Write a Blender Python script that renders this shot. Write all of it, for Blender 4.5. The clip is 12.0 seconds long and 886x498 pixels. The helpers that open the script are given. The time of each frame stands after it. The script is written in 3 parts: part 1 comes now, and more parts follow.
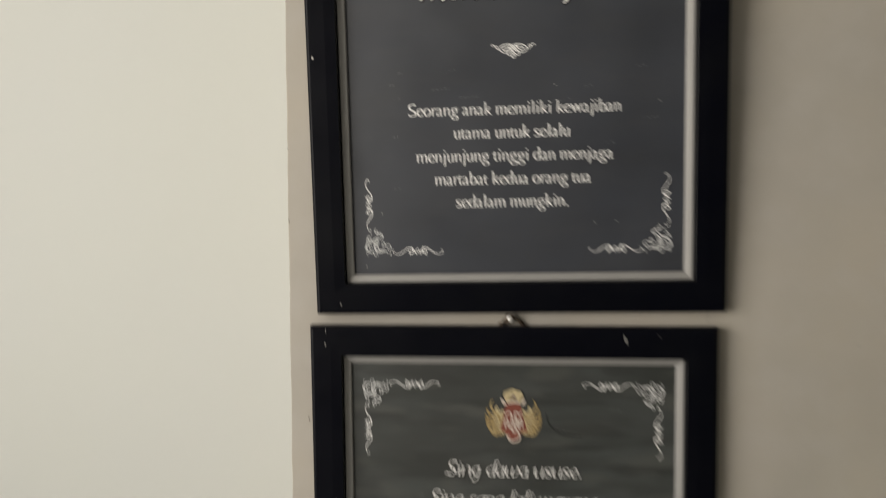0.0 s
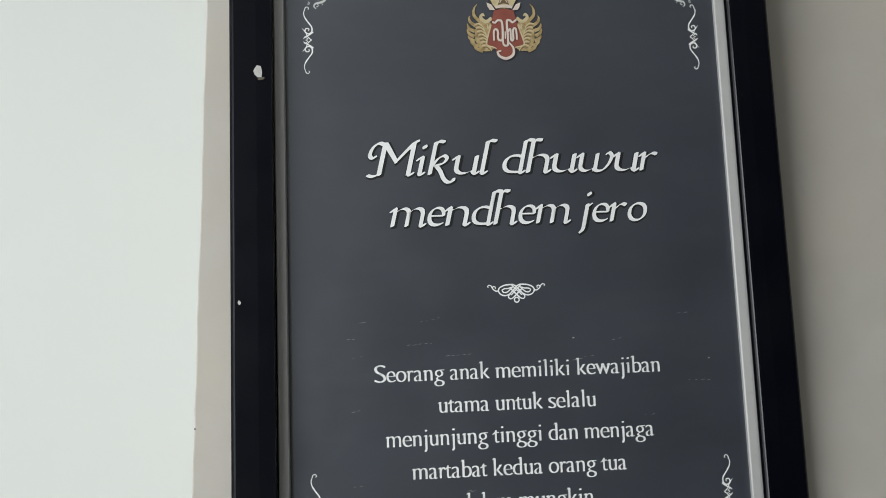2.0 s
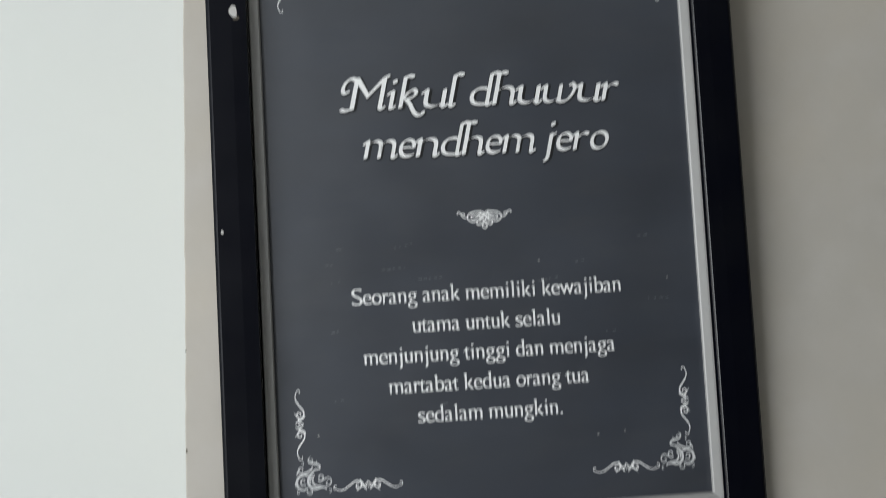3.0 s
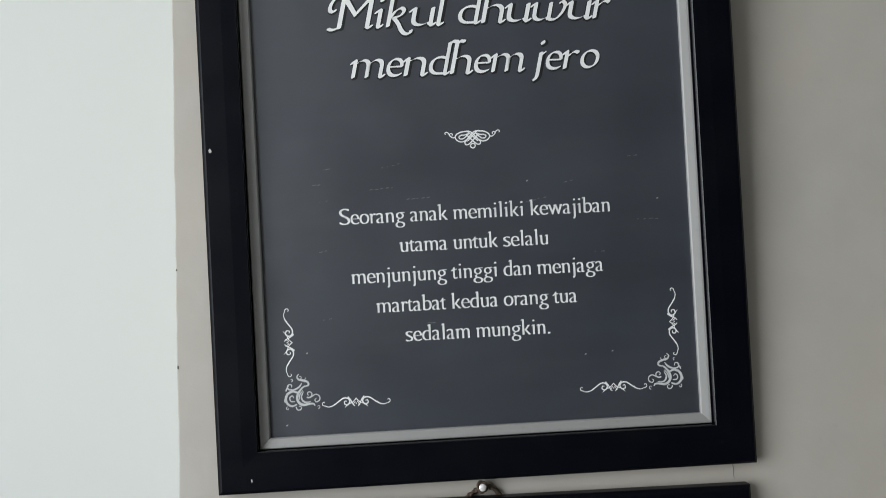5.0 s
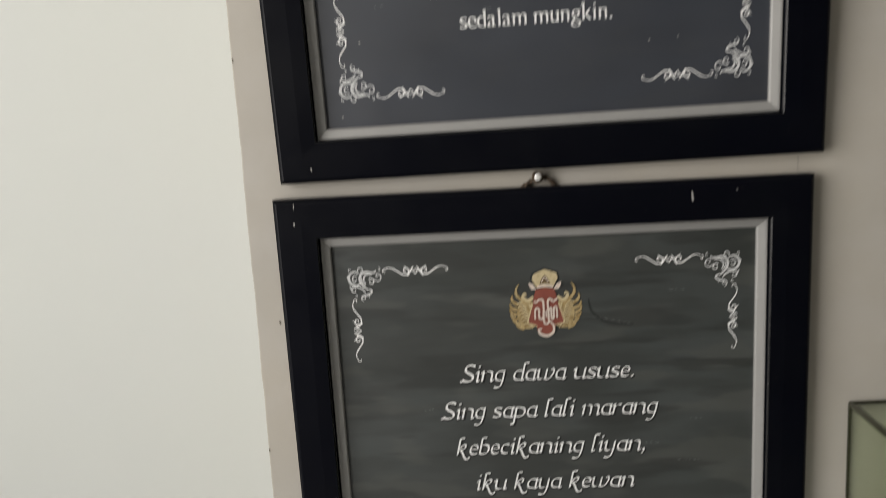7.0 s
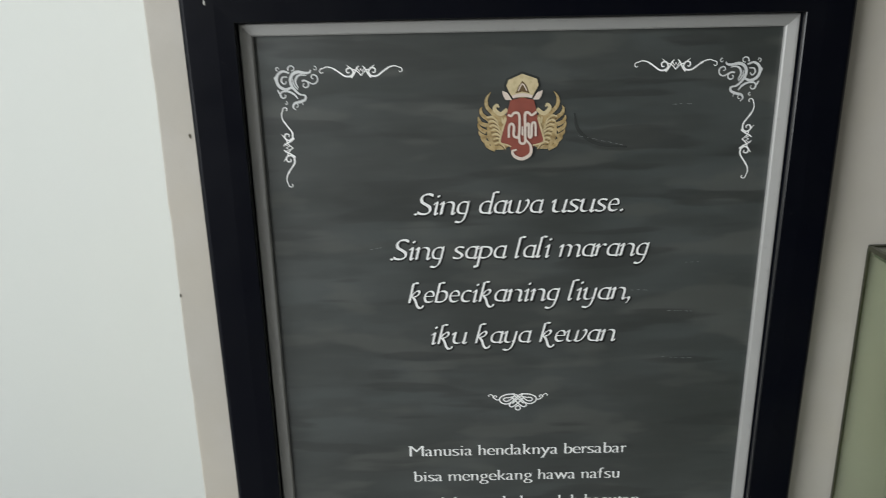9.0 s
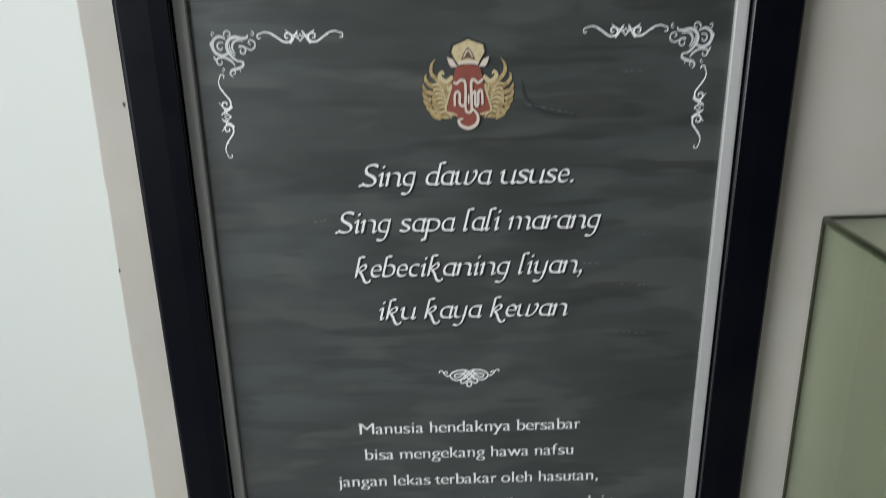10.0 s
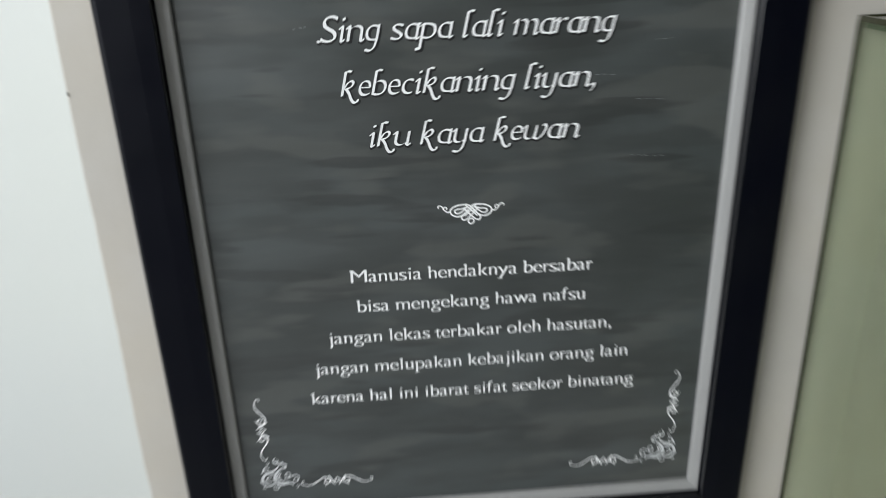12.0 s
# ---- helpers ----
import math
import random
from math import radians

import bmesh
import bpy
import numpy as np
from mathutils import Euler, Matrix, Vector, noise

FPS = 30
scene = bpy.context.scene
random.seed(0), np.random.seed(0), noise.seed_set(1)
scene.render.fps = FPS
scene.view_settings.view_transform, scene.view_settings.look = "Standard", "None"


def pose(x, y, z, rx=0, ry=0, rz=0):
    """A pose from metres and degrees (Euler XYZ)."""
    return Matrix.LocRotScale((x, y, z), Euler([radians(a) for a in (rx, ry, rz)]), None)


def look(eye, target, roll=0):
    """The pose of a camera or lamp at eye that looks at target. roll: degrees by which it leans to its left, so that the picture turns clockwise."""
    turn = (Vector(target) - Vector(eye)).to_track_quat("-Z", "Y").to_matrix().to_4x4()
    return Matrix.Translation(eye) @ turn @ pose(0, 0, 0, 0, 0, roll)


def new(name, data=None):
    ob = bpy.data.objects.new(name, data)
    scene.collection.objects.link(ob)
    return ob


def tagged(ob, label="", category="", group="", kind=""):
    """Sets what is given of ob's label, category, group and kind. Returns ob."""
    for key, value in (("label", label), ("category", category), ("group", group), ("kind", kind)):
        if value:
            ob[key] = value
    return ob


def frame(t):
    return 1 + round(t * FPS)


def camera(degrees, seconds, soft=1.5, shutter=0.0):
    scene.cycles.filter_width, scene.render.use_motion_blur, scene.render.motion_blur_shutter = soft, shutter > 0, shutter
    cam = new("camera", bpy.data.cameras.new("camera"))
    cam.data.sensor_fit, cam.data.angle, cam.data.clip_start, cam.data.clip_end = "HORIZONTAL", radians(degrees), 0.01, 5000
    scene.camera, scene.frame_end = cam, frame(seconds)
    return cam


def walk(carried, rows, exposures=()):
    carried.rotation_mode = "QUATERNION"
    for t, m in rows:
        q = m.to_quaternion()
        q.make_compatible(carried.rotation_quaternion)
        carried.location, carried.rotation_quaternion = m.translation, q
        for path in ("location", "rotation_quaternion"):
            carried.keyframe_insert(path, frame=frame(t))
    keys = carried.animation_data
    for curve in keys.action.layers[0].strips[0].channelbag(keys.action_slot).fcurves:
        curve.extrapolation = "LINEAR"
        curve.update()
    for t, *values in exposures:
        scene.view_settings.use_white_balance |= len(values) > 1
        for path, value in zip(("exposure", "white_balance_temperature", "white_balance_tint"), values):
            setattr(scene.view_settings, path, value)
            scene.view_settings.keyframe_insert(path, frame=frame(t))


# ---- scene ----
cam = camera(59.4, 12.0, soft=0.65, shutter=0.78)
PATH = [
    (0, (0.009, -1.196, 1.609), (-0.189, 0.791, 1.492), -1.1),
    (0.1, (-0.007, -1.152, 1.625), (-0.205, 0.836, 1.518), -1.2),
    (0.4, (-0.048, -1.032, 1.67), (-0.12, 0.966, 1.616), -0.8),
    (0.5, (-0.058, -1.0, 1.681), (-0.103, 0.999, 1.687), -0.9),
    (0.6, (-0.066, -0.974, 1.69), (-0.063, 1.026, 1.718), -0.7),
    (1, (-0.085, -0.909, 1.714), (0.079, 1.08, 1.844), -2.5),
    (1.5, (-0.122, -0.864, 1.741), (0.015, 1.121, 1.95), -2.9),
    (2, (-0.14, -0.874, 1.741), (0.003, 1.092, 2.075), -2.3),
    (2.5, (-0.138, -0.892, 1.735), (0.023, 1.08, 2.025), -2.5),
    (3, (-0.104, -0.922, 1.706), (0.018, 1.064, 1.916), -3.3),
    (3.2, (-0.113, -0.919, 1.708), (0.013, 1.071, 1.859), -3.5),
    (5, (-0.068, -0.918, 1.648), (-0.004, 1.077, 1.779), -3.1),
    (5.5, (-0.06, -0.925, 1.642), (-0.02, 1.073, 1.71), -3.1),
    (6, (-0.037, -0.936, 1.618), (-0.053, 1.063, 1.603), -3.3),
    (6.4, (-0.047, -0.939, 1.583), (-0.107, 1.056, 1.453), -3.2),
    (6.5, (-0.05, -0.939, 1.573), (-0.137, 1.048, 1.364), -3.2),
    (6.6, (-0.053, -0.938, 1.563), (-0.178, 1.04, 1.292), -3.6),
    (7, (-0.064, -0.911, 1.518), (-0.193, 1.052, 1.157), -3.8),
    (7.5, (-0.095, -0.85, 1.449), (-0.187, 1.099, 1.01), -3.3),
    (7.7, (-0.104, -0.825, 1.434), (-0.189, 1.114, 0.949), -3.5),
    (9.3, (-0.079, -0.752, 1.387), (-0.052, 1.148, 0.763), -1.1),
    (9.5, (-0.074, -0.747, 1.383), (-0.03, 1.152, 0.758), -1.0),
    (10, (-0.045, -0.742, 1.377), (-0.014, 1.144, 0.71), -1.5),
    (10.5, (-0.072, -0.716, 1.31), (-0.056, 1.142, 0.572), -2.2),
    (11, (-0.097, -0.662, 1.253), (-0.043, 1.209, 0.549), -2.4),
    (11.5, (-0.098, -0.646, 1.225), (-0.003, 1.215, 0.497), -1.8),
    (11.9, (-0.088, -0.671, 1.224), (0.037, 1.166, 0.444), -1.5),
    (12, (-0.081, -0.705, 1.229), (0.034, 1.134, 0.452), -2.3),
]
EXPOSURES = [(0, -0.23, 7450, 15), (0.5, -0.17, 7400, 15), (1, -0.02, 6250, 11), (2, -0.02, 6350, 11), (3, -0.06, 6300, 12), (5, -0.09, 6250, 12),
             (6, -0.12, 6350, 11), (6.5, -0.16, 6400, 9), (7, -0.12, 7000, 15), (7.7, -0.06, 6900, 14), (9.5, 0.05, 6300, 10), (10.5, 0.10, 6250, 11),
             (11, 0.08, 6250, 11), (11.5, 0.18, 6250, 11), (12, 0.28, 6250, 12)]
walk(cam, [(t, look(eye, target, roll)) for t, eye, target, roll in PATH], EXPOSURES)

# ---- light ----
world = bpy.data.worlds.new("sky")
scene.world = world
world.use_nodes = True
wn = world.node_tree.nodes
sky = wn.new("ShaderNodeTexSky")
sky.sky_type, sky.sun_disc = "NISHITA", False
sky.sun_elevation, sky.sun_rotation = radians(48), radians(120)
wn["Background"].inputs["Strength"].default_value = 0.1
world.node_tree.links.new(sky.outputs["Color"], wn["Background"].inputs["Color"])

WALL_Y = 0.006
ROOM_X0, ROOM_X1, ROOM_Y0, ROOM_Y1, ROOM_H = -2.05, 4.6, -3.4, 0.33, 3.0
WIN_Y0, WIN_Y1, WIN_Z0, WIN_Z1 = -2.95, -0.75, 0.8, 2.85

day = bpy.data.lights.new("window_light", "AREA")
day.shape, day.size, day.size_y = "RECTANGLE", WIN_Y1 - WIN_Y0, WIN_Z1 - WIN_Z0
day.energy, day.color = 99.0, (0.97, 1.0, 1.0)
day_ob = new("window_light", day)
day_ob.matrix_world = look((ROOM_X0 - 0.02, (WIN_Y0 + WIN_Y1) / 2, (WIN_Z0 + WIN_Z1) / 2), (0, (WIN_Y0 + WIN_Y1) / 2, (WIN_Z0 + WIN_Z1) / 2))


# ---- materials ----
def material(name, colour, rough=0.5, metal=0.0, spots=(), bump=(), spec=0.5, rough_noise=None):
    """Principled paint. spots: (scale, stretch, amount, colour) mixed over the base; bump: (scale, strength, distance)."""
    m = bpy.data.materials.new(name)
    m.use_nodes = True
    t = m.node_tree
    b = t.nodes["Principled BSDF"]
    b.inputs["Base Color"].default_value = (*colour, 1)
    b.inputs["Roughness"].default_value = rough
    b.inputs["Metallic"].default_value = metal
    b.inputs["Specular IOR Level"].default_value = spec
    co = t.nodes.new("ShaderNodeTexCoord")
    last = None
    for scale, stretch, low, high, amount, c in spots:
        mp = t.nodes.new("ShaderNodeMapping")
        mp.inputs["Scale"].default_value = stretch
        t.links.new(co.outputs["Object"], mp.inputs["Vector"])
        n = t.nodes.new("ShaderNodeTexNoise")
        n.inputs["Scale"].default_value, n.inputs["Detail"].default_value = scale, (5 if stretch == (1, 1, 1) else 2.5)
        t.links.new(mp.outputs["Vector"], n.inputs["Vector"])
        r = t.nodes.new("ShaderNodeMapRange")
        r.inputs["From Min"].default_value, r.inputs["From Max"].default_value = low, high
        r.inputs["To Max"].default_value = amount
        t.links.new(n.outputs["Fac"], r.inputs["Value"])
        x = t.nodes.new("ShaderNodeMix")
        x.data_type = "RGBA"
        x.inputs[6].default_value, x.inputs[7].default_value = (*colour, 1), (*c, 1)
        if last:
            t.links.new(last, x.inputs[6])
        t.links.new(r.outputs["Result"], x.inputs[0])
        last = x.outputs[2]
    if last:
        t.links.new(last, b.inputs["Base Color"])
    if rough_noise:
        scale, stretch, lo, hi = rough_noise
        mp = t.nodes.new("ShaderNodeMapping")
        mp.inputs["Scale"].default_value = stretch
        t.links.new(co.outputs["Object"], mp.inputs["Vector"])
        n = t.nodes.new("ShaderNodeTexNoise")
        n.inputs["Scale"].default_value = scale
        t.links.new(mp.outputs["Vector"], n.inputs["Vector"])
        r = t.nodes.new("ShaderNodeMapRange")
        r.inputs["From Min"].default_value, r.inputs["From Max"].default_value = 0.3, 0.7
        r.inputs["To Min"].default_value, r.inputs["To Max"].default_value = lo, hi
        t.links.new(n.outputs["Fac"], r.inputs["Value"])
        t.links.new(r.outputs["Result"], b.inputs["Roughness"])
    normal = None
    for scale, strength, distance in bump:
        n = t.nodes.new("ShaderNodeTexNoise")
        n.inputs["Scale"].default_value, n.inputs["Detail"].default_value = scale, 4
        t.links.new(co.outputs["Object"], n.inputs["Vector"])
        bp = t.nodes.new("ShaderNodeBump")
        bp.inputs["Strength"].default_value, bp.inputs["Distance"].default_value = strength, distance
        t.links.new(n.outputs["Fac"], bp.inputs["Height"])
        if normal:
            t.links.new(normal, bp.inputs["Normal"])
        normal = bp.outputs["Normal"]
    if normal:
        t.links.new(normal, b.inputs["Normal"])
    return m


ONE = (1, 1, 1)
plaster = material("wall_plaster", (0.520, 0.478, 0.408), 0.75, spec=0.3,
                   spots=[(3.2, ONE, 0.38, 0.62, 0.7, (0.450, 0.428, 0.385)), (7, ONE, 0.45, 0.7, 0.5, (0.50, 0.465, 0.415)), (14, ONE, 0.45, 0.75, 0.35, (0.55, 0.527, 0.485)),
                          (60, ONE, 0.68, 0.8, 0.3, (0.41, 0.39, 0.35))],
                   bump=[(5, 0.12, 0.02), (90, 0.12, 0.002)])
white_plaster = material("white_wall_plaster", (0.69, 0.71, 0.67), 0.7, spec=0.3,
                         spots=[(2.5, ONE, 0.35, 0.7, 0.5, (0.68, 0.70, 0.685)), (18, ONE, 0.5, 0.75, 0.3, (0.70, 0.705, 0.675))],
                         bump=[(4, 0.12, 0.02), (80, 0.1, 0.002)])
dull_plaster = material("dull_wall_plaster", (0.14, 0.135, 0.12), 0.8, spec=0.3, spots=[(3, ONE, 0.4, 0.7, 0.5, (0.11, 0.105, 0.095))], bump=[(80, 0.1, 0.002)])
ceiling_paint = material("ceiling_paint", (0.62, 0.62, 0.60), 0.85, spots=[(3, ONE, 0.4, 0.7, 0.4, (0.56, 0.56, 0.54))], bump=[(60, 0.1, 0.002)])
floor_tile = material("floor_tile", (0.35, 0.35, 0.345), 0.3, spots=[(4, ONE, 0.4, 0.7, 0.6, (0.30, 0.30, 0.295))], bump=[(40, 0.05, 0.002)])
black_paint = material("black_frame_paint", (0.0018, 0.0022, 0.0050), 0.42, spec=0.11,
                       spots=[(9, ONE, 0.4, 0.75, 0.6, (0.004, 0.0045, 0.006)), (140, ONE, 0.68, 0.8, 0.4, (0.02, 0.02, 0.02))],
                       bump=[(45, 0.06, 0.002), (300, 0.05, 0.0006)], rough_noise=(20, ONE, 0.32, 0.46))
gloss_black = material("glossy_black_paint", (0.004, 0.0045, 0.006), 0.27, spec=0.4, spots=[(60, ONE, 0.4, 0.75, 0.5, (0.010, 0.010, 0.010))], bump=[(40, 0.05, 0.001)])
slip_paint = material("silver_slip_paint", (0.38, 0.375, 0.36), 0.45, 0.25, spots=[(25, ONE, 0.4, 0.75, 0.5, (0.35, 0.345, 0.335)), (160, ONE, 0.6, 0.8, 0.4, (0.28, 0.27, 0.25))],
                      bump=[(120, 0.08, 0.001)])
print_smooth = material("poster_print_smooth", (0.037, 0.043, 0.056), 0.42, spec=1.0,
                        spots=[(7, (1, 1, 2.2), 0.38, 0.72, 0.6, (0.030, 0.033, 0.040)), (26, (0.5, 1, 1.5), 0.5, 0.8, 0.35, (0.052, 0.055, 0.062))],
                        bump=[(6, 0.1, 0.004)], rough_noise=(9, ONE, 0.36, 0.48))
print_brushed = material("poster_print_brushed", (0.052, 0.060, 0.058), 0.42, spec=1.0,
                         spots=[(5, (0.8, 1, 1.6), 0.42, 0.60, 0.8, (0.028, 0.032, 0.029)), (7, (1.1, 1, 5.0), 0.46, 0.56, 0.55, (0.030, 0.034, 0.031)),
                                (6, (1.2, 1, 4.6), 0.535, 0.60, 0.55, (0.076, 0.080, 0.072)), (11, (0.45, 1, 3.6), 0.56, 0.60, 0.7, (0.024, 0.027, 0.025)),
                                (60, (0.3, 1, 2.2), 0.5, 0.8, 0.25, (0.070, 0.073, 0.070))],
                         bump=[(6, 0.12, 0.004)], rough_noise=(8, (0.8, 1, 3), 0.34, 0.48))
ink_white = material("white_ink", (0.90, 0.90, 0.88), 0.5, spots=[(120, ONE, 0.45, 0.8, 0.35, (0.76, 0.76, 0.75))])
ink_grey = material("pale_grey_ink", (0.66, 0.67, 0.66), 0.5, spots=[(160, ONE, 0.4, 0.75, 0.5, (0.46, 0.47, 0.47))])
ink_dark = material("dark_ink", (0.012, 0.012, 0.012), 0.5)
ink_smudge = material("dark_smudge_ink", (0.032, 0.035, 0.033), 0.5)
ink_gold = material("gold_ink", (0.40, 0.28, 0.12), 0.45, spots=[(110, ONE, 0.42, 0.62, 0.75, (0.22, 0.15, 0.06)), (170, ONE, 0.4, 0.65, 0.7, (0.55, 0.44, 0.24)), (260, ONE, 0.55, 0.75, 0.7, (0.24, 0.16, 0.06))])
ink_pale_gold = material("pale_gold_ink", (0.60, 0.50, 0.30), 0.45, spots=[(220, ONE, 0.45, 0.7, 0.6, (0.42, 0.33, 0.16))])
ink_brown = material("brown_ink", (0.14, 0.09, 0.04), 0.45)
ink_red = material("brick_red_ink", (0.27, 0.075, 0.052), 0.45, spots=[(90, ONE, 0.4, 0.7, 0.5, (0.20, 0.055, 0.04))])
ink_pink = material("pale_pink_ink", (0.68, 0.58, 0.50), 0.45)
board = material("backing_board", (0.22, 0.15, 0.09), 0.8, spots=[(30, ONE, 0.4, 0.7, 0.5, (0.17, 0.11, 0.07))])
scuff = material("scuffed_white", (0.52, 0.51, 0.48), 0.8, spots=[(300, ONE, 0.4, 0.7, 0.5, (0.36, 0.34, 0.3))])
scratch_pale = material("pale_scratch", (0.27, 0.28, 0.28), 0.7)
grime = material("dark_grime", (0.10, 0.085, 0.06), 0.8)
nail_steel = material("nail_steel", (0.86, 0.85, 0.82), 0.25, 0.3)
cord_fibre = material("brown_cord", (0.045, 0.03, 0.02), 0.9, spots=[(400, ONE, 0.4, 0.7, 0.6, (0.2, 0.14, 0.09))])
seam_dark = material("dark_olive_glass_edge", (0.030, 0.032, 0.016), 0.25, spots=[(60, ONE, 0.4, 0.7, 0.5, (0.05, 0.052, 0.028))])
edge_grey = material("ground_glass_edge", (0.11, 0.13, 0.09), 0.3, spots=[(60, ONE, 0.4, 0.7, 0.5, (0.14, 0.17, 0.12))])
plinth_paint = material("plinth_paint", (0.62, 0.60, 0.54), 0.5, spots=[(8, ONE, 0.4, 0.7, 0.4, (0.55, 0.53, 0.48))])
glass = material("greenish_glass", (0.47, 0.52, 0.42), 0.02)
glass.node_tree.nodes["Principled BSDF"].inputs["Transmission Weight"].default_value = 1.0
glass.node_tree.nodes["Principled BSDF"].inputs["IOR"].default_value = 1.3


# ---- mesh helpers ----
def mesh_of(name, verts, faces, mat, smooth=False):
    me = bpy.data.meshes.new(name)
    me.from_pydata([tuple(v) for v in verts], [], faces)
    me.materials.append(mat)
    if smooth:
        for p in me.polygons:
            p.use_smooth = True
    me.update()
    return me


def piece(name, verts, faces, mat, parent=None, label="", smooth=False):
    ob = new(name, mesh_of(name, verts, faces, mat, smooth))
    ob.parent = parent
    return tagged(ob, label) if label else ob


def part(name, bm, mat, parent=None, label=""):
    me = bpy.data.meshes.new(name)
    bmesh.ops.recalc_face_normals(bm, faces=bm.faces)
    bm.to_mesh(me)
    bm.free()
    me.materials.append(mat)
    ob = new(name, me)
    ob.parent = parent
    return tagged(ob, label) if label else ob


def box(x0, x1, y0, y1, z0, z1, bevel=0.0):
    bm = bmesh.new()
    bmesh.ops.create_cube(bm, size=1)
    for v in bm.verts:
        v.co = Vector((x0 + (v.co.x + 0.5) * (x1 - x0), y0 + (v.co.y + 0.5) * (y1 - y0), z0 + (v.co.z + 0.5) * (z1 - z0)))
    if bevel:
        bmesh.ops.bevel(bm, geom=bm.edges[:], offset=bevel, segments=2, affect="EDGES", profile=0.5)
    return bm


def smooth_line(points, n=10):
    """A Catmull-Rom line through the points."""
    p = [Vector(q) for q in points]
    p = [2 * p[0] - p[1]] + p + [2 * p[-1] - p[-2]]
    out = []
    for i in range(1, len(p) - 2):
        for k in range(n):
            t = k / n
            out.append(0.5 * (2 * p[i] + (p[i + 1] - p[i - 1]) * t + (2 * p[i - 1] - 5 * p[i] + 4 * p[i + 1] - p[i + 2]) * t * t
                              + (3 * p[i] - p[i - 1] - 3 * p[i + 1] + p[i + 2]) * t ** 3))
    return out + [p[-2]]


def scroll(cx, cy, r0, r1, a0, a1, n=26):
    """A spiral from radius r0 at angle a0 to r1 at a1, in degrees."""
    return [Vector((cx + (r0 + (r1 - r0) * i / n) * math.cos(radians(a0 + (a1 - a0) * i / n)),
                    cy + (r0 + (r1 - r0) * i / n) * math.sin(radians(a0 + (a1 - a0) * i / n)))) for i in range(n + 1)]


class Drawing:
    """Flat printed shapes, gathered in 2D and laid on a sheet that faces -y."""

    def __init__(self):
        self.v, self.f = [], []

    def stroke(self, line, w0, w1=None, swell=0.0):
        """A ribbon along the line; its width goes from w0 to w1 and swells in the middle."""
        w1 = w0 if w1 is None else w1
        line = [Vector((q[0], q[1])) for q in line]
        base, n = len(self.v), len(line)
        for i, q in enumerate(line):
            d = line[min(i + 1, n - 1)] - line[max(i - 1, 0)]
            d = d.normalized() if d.length > 1e-9 else Vector((1, 0))
            s = i / (n - 1)
            w = 0.5 * (w0 + (w1 - w0) * s + swell * math.sin(math.pi * s))
            self.v += [q + Vector((-d.y, d.x)) * w, q - Vector((-d.y, d.x)) * w]
        self.f += [(base + 2 * i, base + 2 * i + 1, base + 2 * i + 3, base + 2 * i + 2) for i in range(n - 1)]
        return self

    def area(self, points):
        base = len(self.v)
        self.v += [Vector((q[0], q[1])) for q in points]
        self.f.append(tuple(range(base, base + len(points))))
        return self

    def moved(self, fn):
        self.v = [Vector(fn(q)) for q in self.v]
        return self

    def add(self, other, fn=lambda q: q):
        base = len(self.v)
        self.v += [Vector(fn(q)) for q in other.v]
        self.f += [tuple(base + i for i in f) for f in other.f]
        return self

    def lay(self, name, mat, parent, depth, label=""):
        verts, faces = [(q.x, -depth - 1e-6 * (i % 7), q.y) for i, q in enumerate(self.v)], []
        for f in self.f:
            a = sum(self.v[f[i]].x * self.v[f[(i + 1) % len(f)]].y - self.v[f[(i + 1) % len(f)]].x * self.v[f[i]].y for i in range(len(f)))
            faces.append(f if a > 0 else f[::-1])
        return piece(name, verts, faces, mat, parent, label)


def add_serifs(verts, faces, italic, grow):
    """Feet and flags on the flat ends of the letters' stems: slabs for upright text, pen strokes for italic text."""
    sides = {}
    for f in faces:
        for i in range(len(f)):
            a, b = f[i], f[(i + 1) % len(f)]
            sides.setdefault((min(a, b), max(a, b)), []).append(f)
    for (a, b), own in sides.items():
        (ax, ay), (bx, by) = verts[a], verts[b]
        if len(own) != 1 or abs(ay - by) > 0.004 or not 0.035 < abs(ax - bx) < 0.17:
            continue
        xa, xb, y = min(ax, bx), max(ax, bx), (ay + by) / 2
        below = sum(verts[k][1] for k in own[0]) / len(own[0]) < y
        t, g = 0.032, grow
        if not italic:
            if not below and (abs(y) < 0.03 + g or y < -0.12):
                shape = [(xa - 0.055, y), (xb + 0.055, y), (xb + 0.055, y + t), (xa - 0.055, y + t)]
            elif below and y > 0.3:
                shape = [(xa - 0.070, y - t - 0.025), (xa + 0.01, y - t - 0.005), (xb, y), (xa - 0.010, y)]
            else:
                continue
        elif not below and abs(y) < 0.03 + g:
            shape = [(xa + 0.02, y), (xb, y - 0.004), (xb + 0.085, y + 0.050), (xb + 0.070, y + 0.070), (xb - 0.01, y + 0.050)]
        elif not below and y < -0.12:
            shape = [(xa - 0.09, y + 0.01), (xa - 0.07, y - 0.035), (xb - 0.01, y - 0.02), (xb, y + 0.03), (xa, y + 0.03)]
        elif below and y > 0.60:
            shape = [(xa, y - 0.04), (xb, y - 0.05), (xb + 0.150, y + 0.020), (xb + 0.145, y + 0.060), (xb + 0.04, y + 0.055), (xa + 0.02, y + 0.02)]
        elif below and y > 0.3:
            shape = [(xa - 0.085, y - 0.075), (xa - 0.065, y - 0.090), (xa + 0.01, y - 0.045), (xb, y - 0.02), (xb, y), (xa, y)]
        else:
            continue
        n = len(verts)
        verts += shape
        faces.append(tuple(range(n, n + len(shape))))


